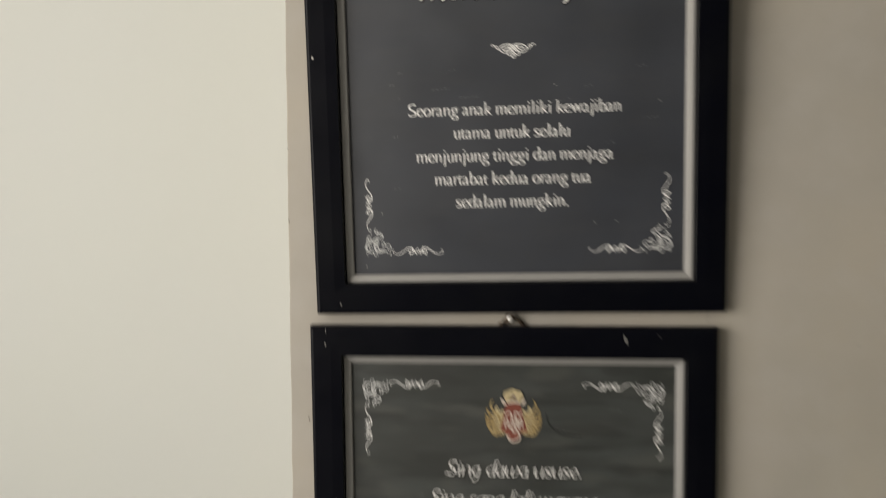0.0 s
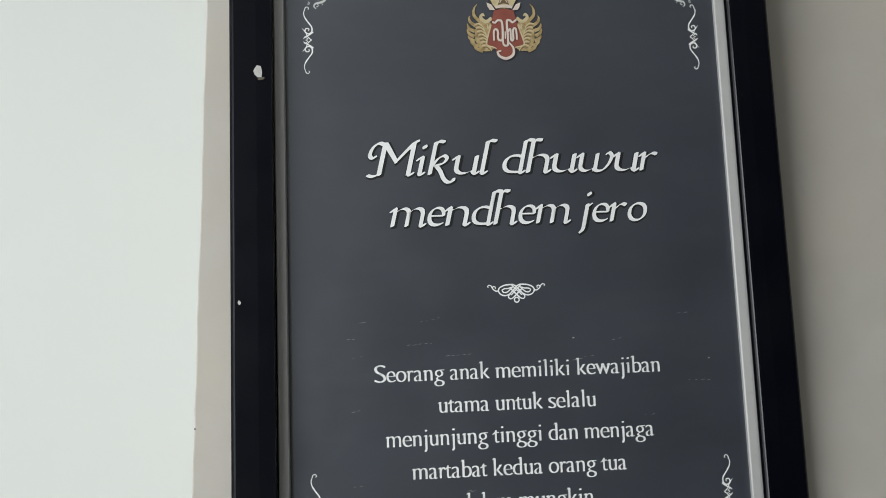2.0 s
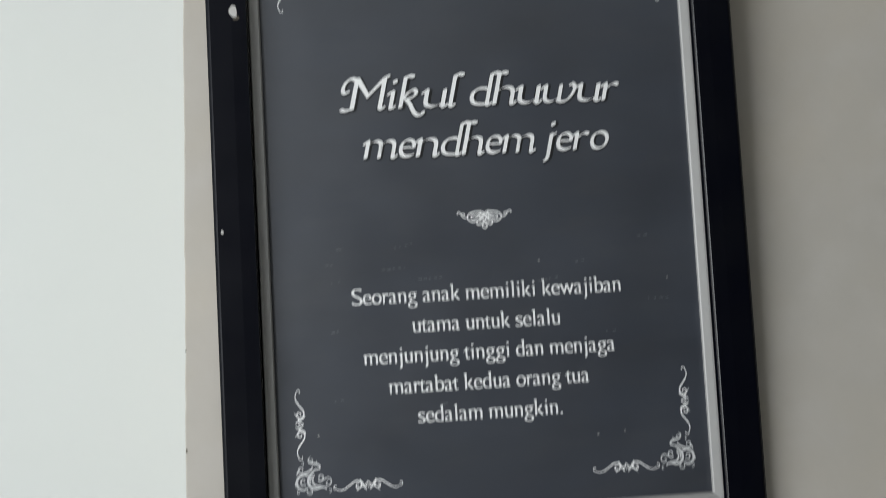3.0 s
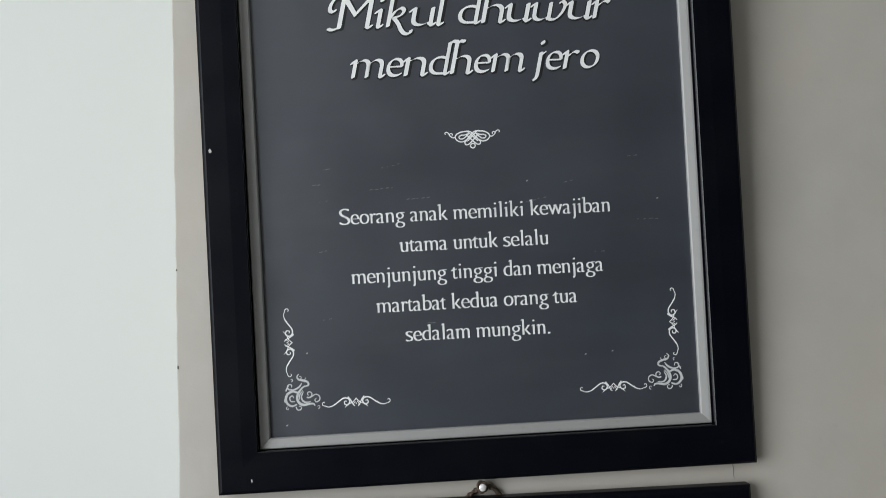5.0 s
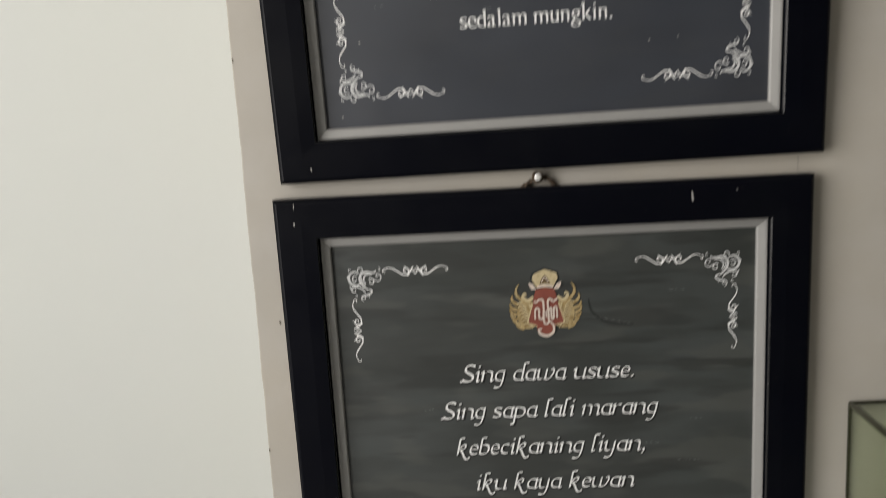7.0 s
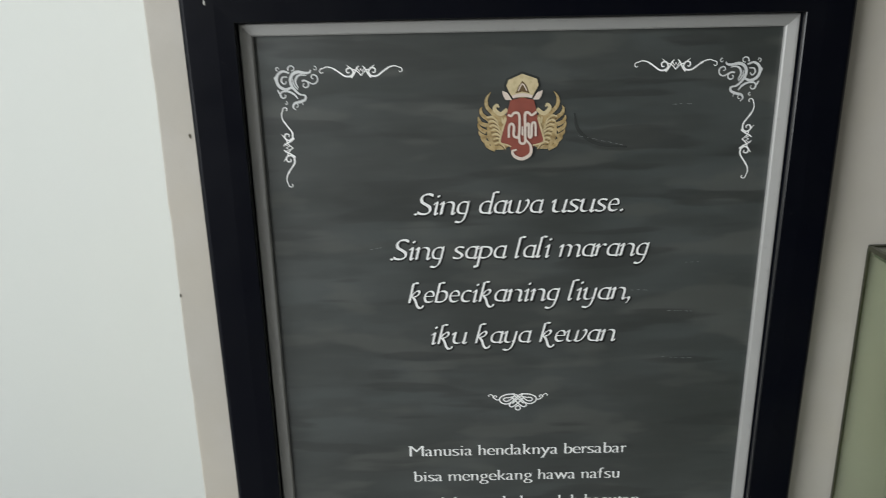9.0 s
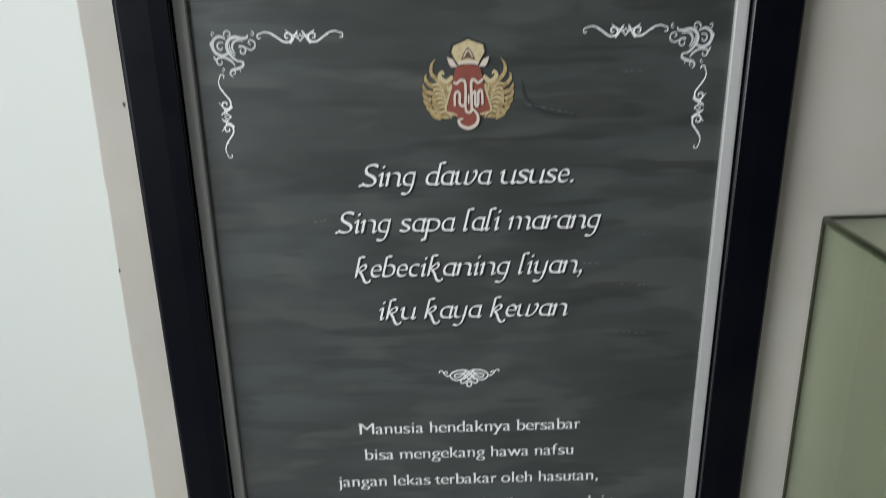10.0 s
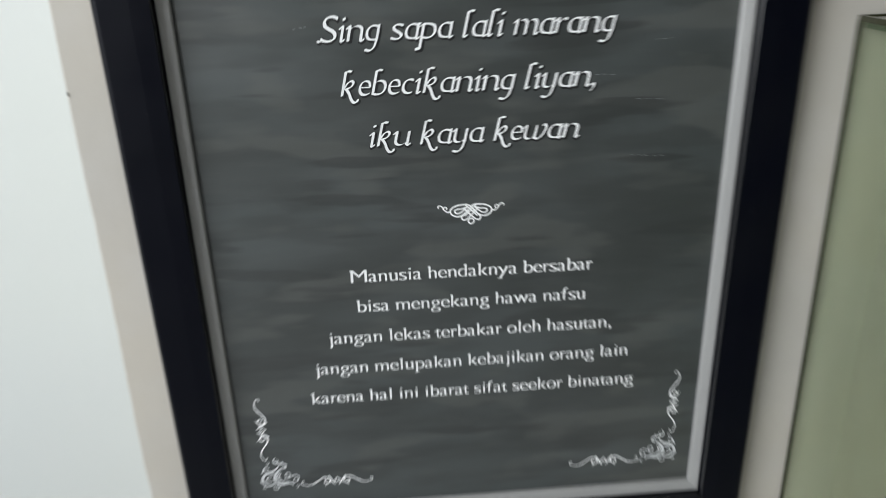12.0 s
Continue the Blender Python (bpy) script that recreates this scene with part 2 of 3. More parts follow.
ROMAN_HAIR, PEN_HAIR = -0.020, -0.026
ROMAN_ADVANCE = dict(zip("abcdefghijklmnoprstuwyMS .,", (0.444, 0.5, 0.444, 0.5, 0.444, 0.333, 0.5, 0.5, 0.278, 0.278, 0.5, 0.278, 0.778, 0.5, 0.5, 0.5, 0.333,
                                                         0.389, 0.278, 0.5, 0.722, 0.5, 0.889, 0.556, 0.25, 0.25, 0.25)))
CHANCERY_ADVANCE = dict(zip("abcdefghijklmnoprstuwyMS .,", (0.44, 0.42, 0.35, 0.45, 0.37, 0.32, 0.43, 0.46, 0.24, 0.25, 0.45, 0.23, 0.68, 0.48, 0.42, 0.45, 0.33,
                                                            0.365, 0.30, 0.48, 0.66, 0.44, 0.84, 0.47, 0.15, 0.22, 0.20)))
OUTLINES = {}


def outline(ch, weight):
    """The flat mesh of one letter of the built-in font, an em high."""
    if (ch, weight) not in OUTLINES:
        cu = bpy.data.curves.new("letter", "FONT")
        cu.body, cu.size, cu.offset, cu.resolution_u = ch, 1.0, weight, 5
        ob = bpy.data.objects.new("letter", cu)
        scene.collection.objects.link(ob)
        me = bpy.data.meshes.new_from_object(ob.evaluated_get(bpy.context.evaluated_depsgraph_get()))
        bpy.data.objects.remove(ob)
        OUTLINES[ch, weight] = [(v.co.x, v.co.y) for v in me.vertices], [tuple(p.vertices) for p in me.polygons]
        bpy.data.meshes.remove(me)
        bpy.data.curves.remove(cu)
    v, f = OUTLINES[ch, weight]
    return list(v), list(f)


def swashes(ch, w):
    """The pen strokes of a chancery hand that the built-in letters lack; w is the letter's width in ems."""
    flag = lambda x: [(x, 0.50), (x + 0.005, 0.61), (x + 0.05, 0.665), (x + 0.15, 0.660)]
    tail = lambda x: [(x, 0.36), (x - 0.005, 0.05), (x - 0.04, -0.13), (x - 0.14, -0.205), (x - 0.27, -0.185)]
    foot = lambda x: [(x, 0.08), (x + 0.012, 0.022), (x + 0.045, 0.020), (x + 0.080, 0.065)]
    tick = lambda x: [(x - 0.08, 0.345), (x - 0.035, 0.40), (x, 0.43)]
    return {
        "d": [flag(w - 0.02), foot(w - 0.02)],
        "h": [flag(0.02), foot(w - 0.02)],
        "b": [flag(0.02)],
        "l": [flag(0.02), foot(0.02)],
        "k": [flag(0.02), [(0.03, 0.20), (0.11, 0.37), (0.21, 0.44), (0.27, 0.38), (0.22, 0.27), (0.08, 0.215)],
              [(0.10, 0.22), (0.19, 0.10), (0.27, -0.05), (0.36, -0.135), (0.45, -0.125), (0.465, -0.07)]],
        "a": [foot(w - 0.02)],
        "g": [tail(w - 0.02)],
        "y": [tail(w - 0.02), tick(0.02)],
        "u": [tick(0.02), foot(w - 0.02)],
        "w": [tick(0.02), [(0.50 * w, 0.05), (0.62 * w, 0.022), (0.78 * w, 0.06), (0.92 * w, 0.20), (0.97 * w, 0.36), (0.88 * w, 0.44), (0.80 * w, 0.41)]],
        "n": [tick(0.02), foot(w - 0.02)],
        "m": [tick(0.02), foot(w - 0.02)],
        "r": [tick(0.02)],
        "i": [tick(0.02), foot(0.02)],
        "j": [tick(w - 0.02)],
        "p": [tick(0.02)],
        "M": [[(0.03, 0.62), (-0.08, 0.655), (-0.18, 0.59), (-0.21, 0.47), (-0.15, 0.41), (-0.10, 0.45)], [(0.04, 0.12), (-0.01, 0.03), (-0.10, 0.0), (-0.18, 0.03)],
              foot(w - 0.02), [(w - 0.04, 0.60), (w - 0.01, 0.66), (w + 0.05, 0.68)]],
        "S": [[(0.03, 0.10), (-0.02, 0.03), (-0.08, 0.05)]],
    }.get(ch, [])


def letter(ch, advance, italic, grow):
    """One letter in ems, its hairlines thin, placed within its advance."""
    bowl = {"a": "d", "g": "d", "y": "u", "w": "u", "k": "l"}.get(ch, ch) if italic else ch
    weight = (PEN_HAIR if italic else ROMAN_HAIR) + grow
    v, f = outline(bowl, weight)
    if bowl == "d" and ch != "d":
        v = [(x, min(y, 0.44)) for x, y in v]
    lo, hi = min(x for x, _ in v), max(x for x, _ in v)
    left = (0.045 if italic else 0.085) if ch in "bhiklmnpruM" else (0.045 if italic else 0.030)
    right = (0.060 if italic else 0.085) if ch in "adghilmnuyM" and (italic or ch not in "agy") else (0.030 if italic or ch != "a" else 0.045)
    if ch == "M" and italic:
        left = 0.22
    width = max(advance - left - right, 0.02)
    if hi - lo < 0.13:
        x0, k = (left if italic and ch in "kl" else (advance - (hi - lo)) / 2) - lo, 1.0
    else:
        k = width * (0.54 if italic and ch == "w" else 1.0) / (hi - lo)
        x0 = left - lo * k
    v = [(x0 + x * k, y) for x, y in v]
    add_serifs(v, f, italic and ch in "fpt", weight) if not italic or ch in "fpt" else None
    if italic:
        start = min(x for x, _ in v)
        d = Drawing()
        for line in swashes(ch, width):
            d.stroke(smooth_line([(start + x, y) for x, y in line], 6), 0.030 + 2 * grow)
        n = len(v)
        v += [(q.x, q.y) for q in d.v]
        f += [tuple(n + i for i in q) for q in d.f]
    return v, f


def set_line(words, width, heights, shear, grow, gap):
    """The letters of a line on a baseline at 0, roughly width long. heights: of the small letters, the tall ones and the tails."""
    small, tall, deep = heights
    advances = dict(CHANCERY_ADVANCE if shear else ROMAN_ADVANCE, **{" ": gap})
    em = width / sum(advances[ch] for ch in words)
    placed, faces, at = [], [], 0.0
    for ch in words:
        if ch != " ":
            v, f = letter(ch, advances[ch], shear > 0, grow)
            n = len(placed)
            for x, y in v:
                z = y / 0.44 * small if 0 < y < 0.44 else (small + (y - 0.44) / 0.23 * (tall - small) if y > 0 else y / 0.21 * deep)
                placed.append(Vector(((at + x) * em + shear * z, z)))
            faces += [tuple(n + i for i in q) for q in f]
        at += advances[ch]
    return placed, faces


def lettering(name, words, x0, x1, base, heights, mat, parent, depth, shear=0.0, nib=(0.0, 0.0), grow=0.0, gap=0.25, label=""):
    """One printed line from x0 to x1. nib: the broad pen that thickens the hairlines; grow: how far its edges spread, in ems."""
    half = Vector(nib) / 2
    plain, faces = set_line(words, x1 - x0, heights, shear, 0.0, gap)
    lo, hi = min(q.x for q in plain), max(q.x for q in plain)
    k = (x1 - x0 - nib[0]) / (hi - lo)
    if grow:
        plain, faces = set_line(words, x1 - x0, heights, shear, grow, gap)
    flat = [Vector((x0 + half.x + (q.x - lo) * k, base + q.y)) for q in plain]
    n, d = len(flat), Drawing()
    d.v = [q - half for q in flat] + [q + half for q in flat]
    d.f = list(faces) + [tuple(n + i for i in f) for f in faces]
    rims = {}
    for f in faces:
        for i in range(len(f)):
            rims.setdefault(frozenset((f[i], f[(i + 1) % len(f)])), []).append((f[i], f[(i + 1) % len(f)]))
    d.f += [(a, b, b + n, a + n) for own in rims.values() if len(own) == 1 for a, b in own]
    return d.lay(name, mat, parent, depth, label)


# ---- the room ----
def slab(name, mat, x0, x1, y0, y1, z0, z1, label):
    return tagged(part(name, box(x0, x1, y0, y1, z0, z1), mat), label, "wall", kind="structure")


def corner_x(z):
    """The worn plaster arris leans a little towards the top."""
    z = min(max(z, 0.7), 2.4)
    return -0.371 + 0.0160 * (z - 0.7)


X0, X1, Y0, Y1 = ROOM_X0, ROOM_X1, ROOM_Y0, ROOM_Y1
tagged(slab("floor", floor_tile, X0 - 0.2, X1 + 0.2, Y0 - 0.2, Y1 + 0.2, -0.12, 0.0, "plain pale tile floor"), category="floor")
tagged(slab("ceiling", ceiling_paint, X0 - 0.2, X1 + 0.2, Y0 - 0.2, Y1 + 0.2, ROOM_H, ROOM_H + 0.12, "plain white ceiling"), category="ceiling")
slab("wall_south", dull_plaster, X0 - 0.18, X1 + 0.18, Y0 - 0.18, Y0, 0.0, ROOM_H, "plain painted wall")
slab("wall_east", dull_plaster, X1, X1 + 0.18, Y0, Y1, 0.0, ROOM_H, "plain painted wall")
slab("wall_recess", white_plaster, X0 - 0.18, X1 + 0.18, Y1, Y1 + 0.18, 0.0, ROOM_H, "bright white painted wall of the recess beside the posters")

# the poster wall: a deep pier with a worn, slightly wavy arris at its free end
verts, faces = [], []
NZ = 150
DEEP = 0.30
for iz in range(NZ + 1):
    z = ROOM_H * iz / NZ
    wave = 0.0012 * noise.noise(Vector((3.1, 0.2, z * 9))) + 0.0010 * noise.noise(Vector((7.7, 0.9, z * 31)))
    e = corner_x(z) + wave
    verts += [(X1, WALL_Y, z), (e + 0.0016, WALL_Y, z), (e + 0.0004, WALL_Y + 0.0004, z), (e, WALL_Y + 0.0016, z), (e, WALL_Y + DEEP, z), (X1, WALL_Y + DEEP, z)]
for iz in range(NZ):
    for k in range(6):
        a, b = iz * 6 + k, iz * 6 + (k + 1) % 6
        faces.append((a, b, b + 6, a + 6))
faces += [tuple(range(5, -1, -1)), tuple(NZ * 6 + k for k in range(6))]
bm = bmesh.new()
bv = [bm.verts.new(q) for q in verts]
for q in faces:
    bm.faces.new([bv[k] for k in q])
wall_north = tagged(part("wall_north", bm, plaster), "cream painted plaster wall with a worn vertical edge", "wall", kind="structure")

# the window wall, with one opening
bm = bmesh.new()
for y0, y1, z0, z1 in ((Y0, WIN_Y0, 0, ROOM_H), (WIN_Y1, Y1, 0, ROOM_H), (WIN_Y0, WIN_Y1, 0, WIN_Z0), (WIN_Y0, WIN_Y1, WIN_Z1, ROOM_H)):
    b2 = box(X0 - 0.18, X0, y0, y1, z0, z1)
    tmp = bpy.data.meshes.new("tmp")
    b2.to_mesh(tmp)
    b2.free()
    bm.from_mesh(tmp)
    bpy.data.meshes.remove(tmp)
tagged(part("wall_west", bm, white_plaster), "plain painted wall with a window opening", "wall", kind="structure")


# ---- printed ornaments, in metres ----
def side_flourish():
    """A thin scrolled rule 0.080 long, along x, centred."""
    half = Drawing()
    half.stroke(scroll(-0.0372, -0.0005, 0.0030, 0.0008, 75, 330), 0.0010, 0.0008)
    half.stroke(smooth_line([(-0.0366, 0.0024), (-0.032, 0.0038), (-0.026, 0.0022), (-0.020, -0.0020), (-0.0150, -0.0052), (-0.0098, -0.0050), (-0.0074, -0.0014),
                             (-0.0098, 0.0024), (-0.0136, 0.0014), (-0.0132, -0.0018), (-0.0108, -0.0016)]), 0.0008, 0.0009, 0.0008)
    half.stroke([(-0.0265, 0.0022), (-0.0240, -0.0004)], 0.0009, 0.0002)
    half.stroke([(-0.0100, 0.0022), (-0.0136, 0.0056)], 0.0016, 0.0003)
    half.stroke(smooth_line([(-0.0095, -0.0068), (-0.0065, -0.0030), (-0.0040, 0.0018), (-0.0018, 0.0044)]), 0.0016, 0.0010)
    half.stroke(smooth_line([(-0.0078, 0.0010), (-0.0050, 0.0002), (-0.0020, -0.0022), (0.0, -0.0048)]), 0.0012, 0.0010)
    half.stroke([(-0.0042, 0.0032), (-0.0012, -0.0010), (0.0, 0.0018)], 0.0009, 0.0009)
    return Drawing().add(half).add(half, lambda q: (-q.x, q.y))


def corner_spray():
    """A leafy scroll cluster for an upper left corner, 0.042 across; its outer corner is at (0, 0)."""
    d = Drawing()
    s = 0.042 / 240
    def at(px, py):
        return ((px - 75) * s, -(py - 60) * s)
    def curl(px, py, r0, r1, a0, a1, w0, w1):
        c = at(px, py)
        d.stroke(scroll(c[0], c[1], r0 * s, r1 * s, a0, a1), w0 * s, w1 * s)
    def leaf(pts, w0, w1, swell=0.0):
        d.stroke(smooth_line([at(*q) for q in pts]), w0 * s, w1 * s, swell * s)
    leaf([(158, 106), (124, 96), (95, 114), (86, 146), (100, 178), (134, 193), (166, 184), (186, 200)], 9, 8, 8)
    leaf([(146, 126), (120, 128), (112, 150), (128, 164), (140, 150)], 6, 5, 3)
    leaf([(276, 90), (268, 104), (240, 106), (205, 100), (176, 112), (161, 142), (168, 176), (192, 208), (216, 226)], 7, 9, 9)
    leaf([(250, 120), (216, 117), (196, 130), (189, 156), (204, 188)], 4, 4, 8)
    leaf([(176, 136), (178, 166), (200, 196)], 3, 4, 5)
    curl(240, 170, 25, 7, 130, -250, 10, 5)
    leaf([(252, 150), (284, 166), (308, 152), (307, 126), (286, 116), (276, 130), (288, 140)], 7, 5, 2)
    curl(172, 84, 21, 9, 200, -110, 8, 5)
    curl(97, 82, 12, 4, 260, -40, 6, 3)
    curl(298, 84, 13, 4, 100, -180, 6, 3)
    leaf([(216, 222), (238, 230), (234, 250), (206, 262), (176, 270), (166, 290), (180, 306)], 8, 4, 8)
    curl(184, 284, 15, 6, 160, -120, 6, 4)
    curl(119, 226, 24, 8, 60, 400, 10, 5)
    leaf([(88, 196), (96, 214), (108, 232)], 8, 4, 3)
    leaf([(118, 202), (150, 206), (178, 222), (196, 246)], 5, 5, 7)
    leaf([(206, 262), (218, 268), (222, 280)], 7, 3)
    curl(128, 268, 10, 4, 90, -180, 6, 3)
    leaf([(84, 122), (76, 132), (80, 150)], 6, 3, 2)
    return d


def divider():
    """The knotted rule under a title, 0.065 wide, centred: a woven lozenge between two loops."""
    u = 0.00022
    half = Drawing()
    at = lambda *points: [(x * u, y * u) for x, y in points]
    half.stroke(smooth_line(at((-18, 34), (-40, 33), (-62, 30), (-84, 19), (-92, 4), (-84, -12), (-66, -21), (-48, -20), (-30, -10), (-10, 8))), 0.0016, 0.0014)
    half.stroke(smooth_line(at((-22, 20), (-42, 14), (-60, 13), (-72, 6), (-66, -5), (-50, -5), (-34, 6), (-14, 26))), 0.0014, 0.0014)
    half.stroke(smooth_line(at((-20, 34), (-6, 28), (6, 16), (22, 0), (34, -16), (42, -26), (36, -38), (22, -36), (10, -26), (-6, -10), (-28, 12))), 0.0014, 0.0014)
    half.stroke(at((-24, 32), (28, -20)), 0.0014)
    half.stroke(at((-34, 18), (10, -28)), 0.0014)
    half.stroke(smooth_line(at((-92, 4), (-104, 2), (-114, 8), (-122, 18), (-116, 26), (-107, 22), (-108, 13))), 0.0014, 0.0010)
    half.stroke(smooth_line(at((-122, 16), (-128, 28), (-138, 33), (-146, 28), (-143, 21))), 0.0012, 0.0010)
    d = Drawing().add(half).add(half, lambda q: (-q.x, q.y))
    return d.stroke(scroll(0, -0.0098, 0.0027, 0.0027, 90, 450), 0.0014)


def emblem(parent, cx, base, size):
    """A crowned red and gold winged badge, as plain shapes."""
    badge = new("emblem")
    badge.parent = parent
    s = size / 480
    def at(px, py):
        return Vector((cx + (px - 342) * s, base + (545 - py) * s))
    def strokes(name, mat, depth, lines, label=""):
        d = Drawing()
        for pts, w0, w1, swell in lines:
            d.stroke(smooth_line([at(*q) for q in pts], 6), w0 * s, w1 * s, swell * s)
        return d.lay(name, mat, badge, depth, label)
    def areas(name, mat, depth, shapes, label=""):
        d = Drawing()
        for pts in shapes:
            d.area([at(*q) for q in pts])
        return d.lay(name, mat, badge, depth, label)
    areas("crown_shadow", ink_smudge, 0.0004, [[(270, 200), (252, 172), (242, 130), (256, 92), (340, 56), (432, 88), (442, 132), (425, 172), (412, 200)]])
    feathers = [((190, 284), (150, 240), (150, 195), (171, 164)), ((162, 312), (126, 286), (116, 258), (124, 242)), ((150, 344), (118, 330), (106, 308), (104, 294)),
                ((146, 380), (116, 362), (104, 342), (102, 328)), ((150, 412), (124, 398), (110, 384), (106, 372)), ((166, 446), (138, 430), (124, 418), (118, 404)),
                ((196, 478), (160, 462), (146, 450), (138, 436))]
    wing = [(264, 300), (236, 272), (200, 270), (168, 296), (150, 345), (150, 405), (170, 452), (200, 478), (240, 478), (270, 462), (238, 440), (226, 424), (250, 365)]
    for flip in (1, -1):
        def m(q):
            return (342 + flip * (q[0] - 342), q[1])
        areas("wing_shadow", ink_smudge, 0.0004, [[m((x - 6, y + 5)) for x, y in wing]])
        for k, line in enumerate(feathers):
            strokes("feather_shadow", ink_smudge, 0.0005, [([m(q) for q in line], 36, 8, 2)])
            strokes("wing_feather", ink_gold, 0.0007 + 0.00002 * k, [([m(q) for q in line], 24, 3, 4)])
        areas("wing", ink_gold, 0.0009, [[m(q) for q in wing]], "mottled gold wing")
        inner = []
        for k in range(7):
            x, y = 150 + 7 * k, 300 + 24 * k
            inner.append(([m((x, y)), m((x + 26, y - 6)), m((x + 50, y + 12)), m((x + 62, y + 34))], 7, 3, 3))
            strokes("feather_line", ink_brown, 0.00096, [([m((x + 2, y + 12)), m((x + 28, y + 8)), m((x + 50, y + 24)), m((x + 60, y + 44))], 4, 2, 2)])
        for k, one in enumerate(inner + [([m((262, 258)), m((225, 282)), m((192, 256)), m((204, 232)), m((216, 246))], 22, 7, 6),
                                                                 ([m((252, 300)), m((238, 330)), m((232, 300))], 10, 5, 4)]):
            strokes("inner_feather", ink_pale_gold, 0.0010 + 0.00002 * k, [one])
    areas("shield", ink_red, 0.0013, [[(278, 208), (340, 194), (405, 208), (418, 260), (430, 320), (466, 405), (462, 446), (412, 452), (398, 500), (340, 542),
                                       (288, 505), (275, 452), (224, 442), (232, 392), (254, 320), (264, 260)]], "brick red shield")
    strokes("shield_border", ink_pale_gold, 0.0016, [([(256, 305), (232, 380), (222, 436), (262, 452), (284, 462)], 8, 6, 3)])
    strokes("shield_border", ink_pale_gold, 0.0016, [([(428, 305), (452, 380), (464, 436), (424, 452), (402, 456)], 8, 6, 3)])
    areas("crown", ink_pale_gold, 0.0016, [[(290, 194), (272, 168), (255, 132), (266, 100), (340, 68), (420, 96), (429, 132), (408, 168), (396, 194)]], "pale gold crown")
    areas("crown_relief", ink_brown, 0.0019, [[(304, 172), (322, 130), (341, 106), (362, 130), (380, 172), (342, 162)]])
    strokes("crown_band", ink_pink, 0.0022, [([(288, 190), (342, 180), (396, 190)], 16, 16, 2)])
    strokes("crown_rib", ink_pink, 0.0022, [([(318, 158), (342, 122), (366, 158)], 5, 5, 2)])
    for flip in (1, -1):
        areas("ear_leaf", ink_pink, 0.0019, [[(342 + flip * (x - 342), y) for x, y in ((232, 156), (262, 168), (286, 206), (252, 206), (238, 184))]])
    for k, one in enumerate([
        ([(270, 411), (271, 352), (284, 335), (297, 350), (297, 398), (312, 410), (326, 396), (326, 290), (300, 276), (282, 292), (264, 286)], 12, 12, 2),
        ([(326, 396), (332, 440), (358, 440), (360, 390), (358, 286), (376, 276), (394, 290), (420, 272)], 12, 12, 2),
        ([(344, 350), (344, 400)], 7, 7, 2),
        ([(362, 352), (378, 336), (380, 404), (394, 404), (396, 340), (414, 336), (418, 406)], 11, 12, 2),
        ([(366, 425), (392, 462), (388, 506), (346, 530), (304, 516), (290, 488), (314, 478)], 9, 8, 10)]):
        strokes("white_scroll", ink_pink, 0.0022 + 0.00003 * k, [one])
    return badge


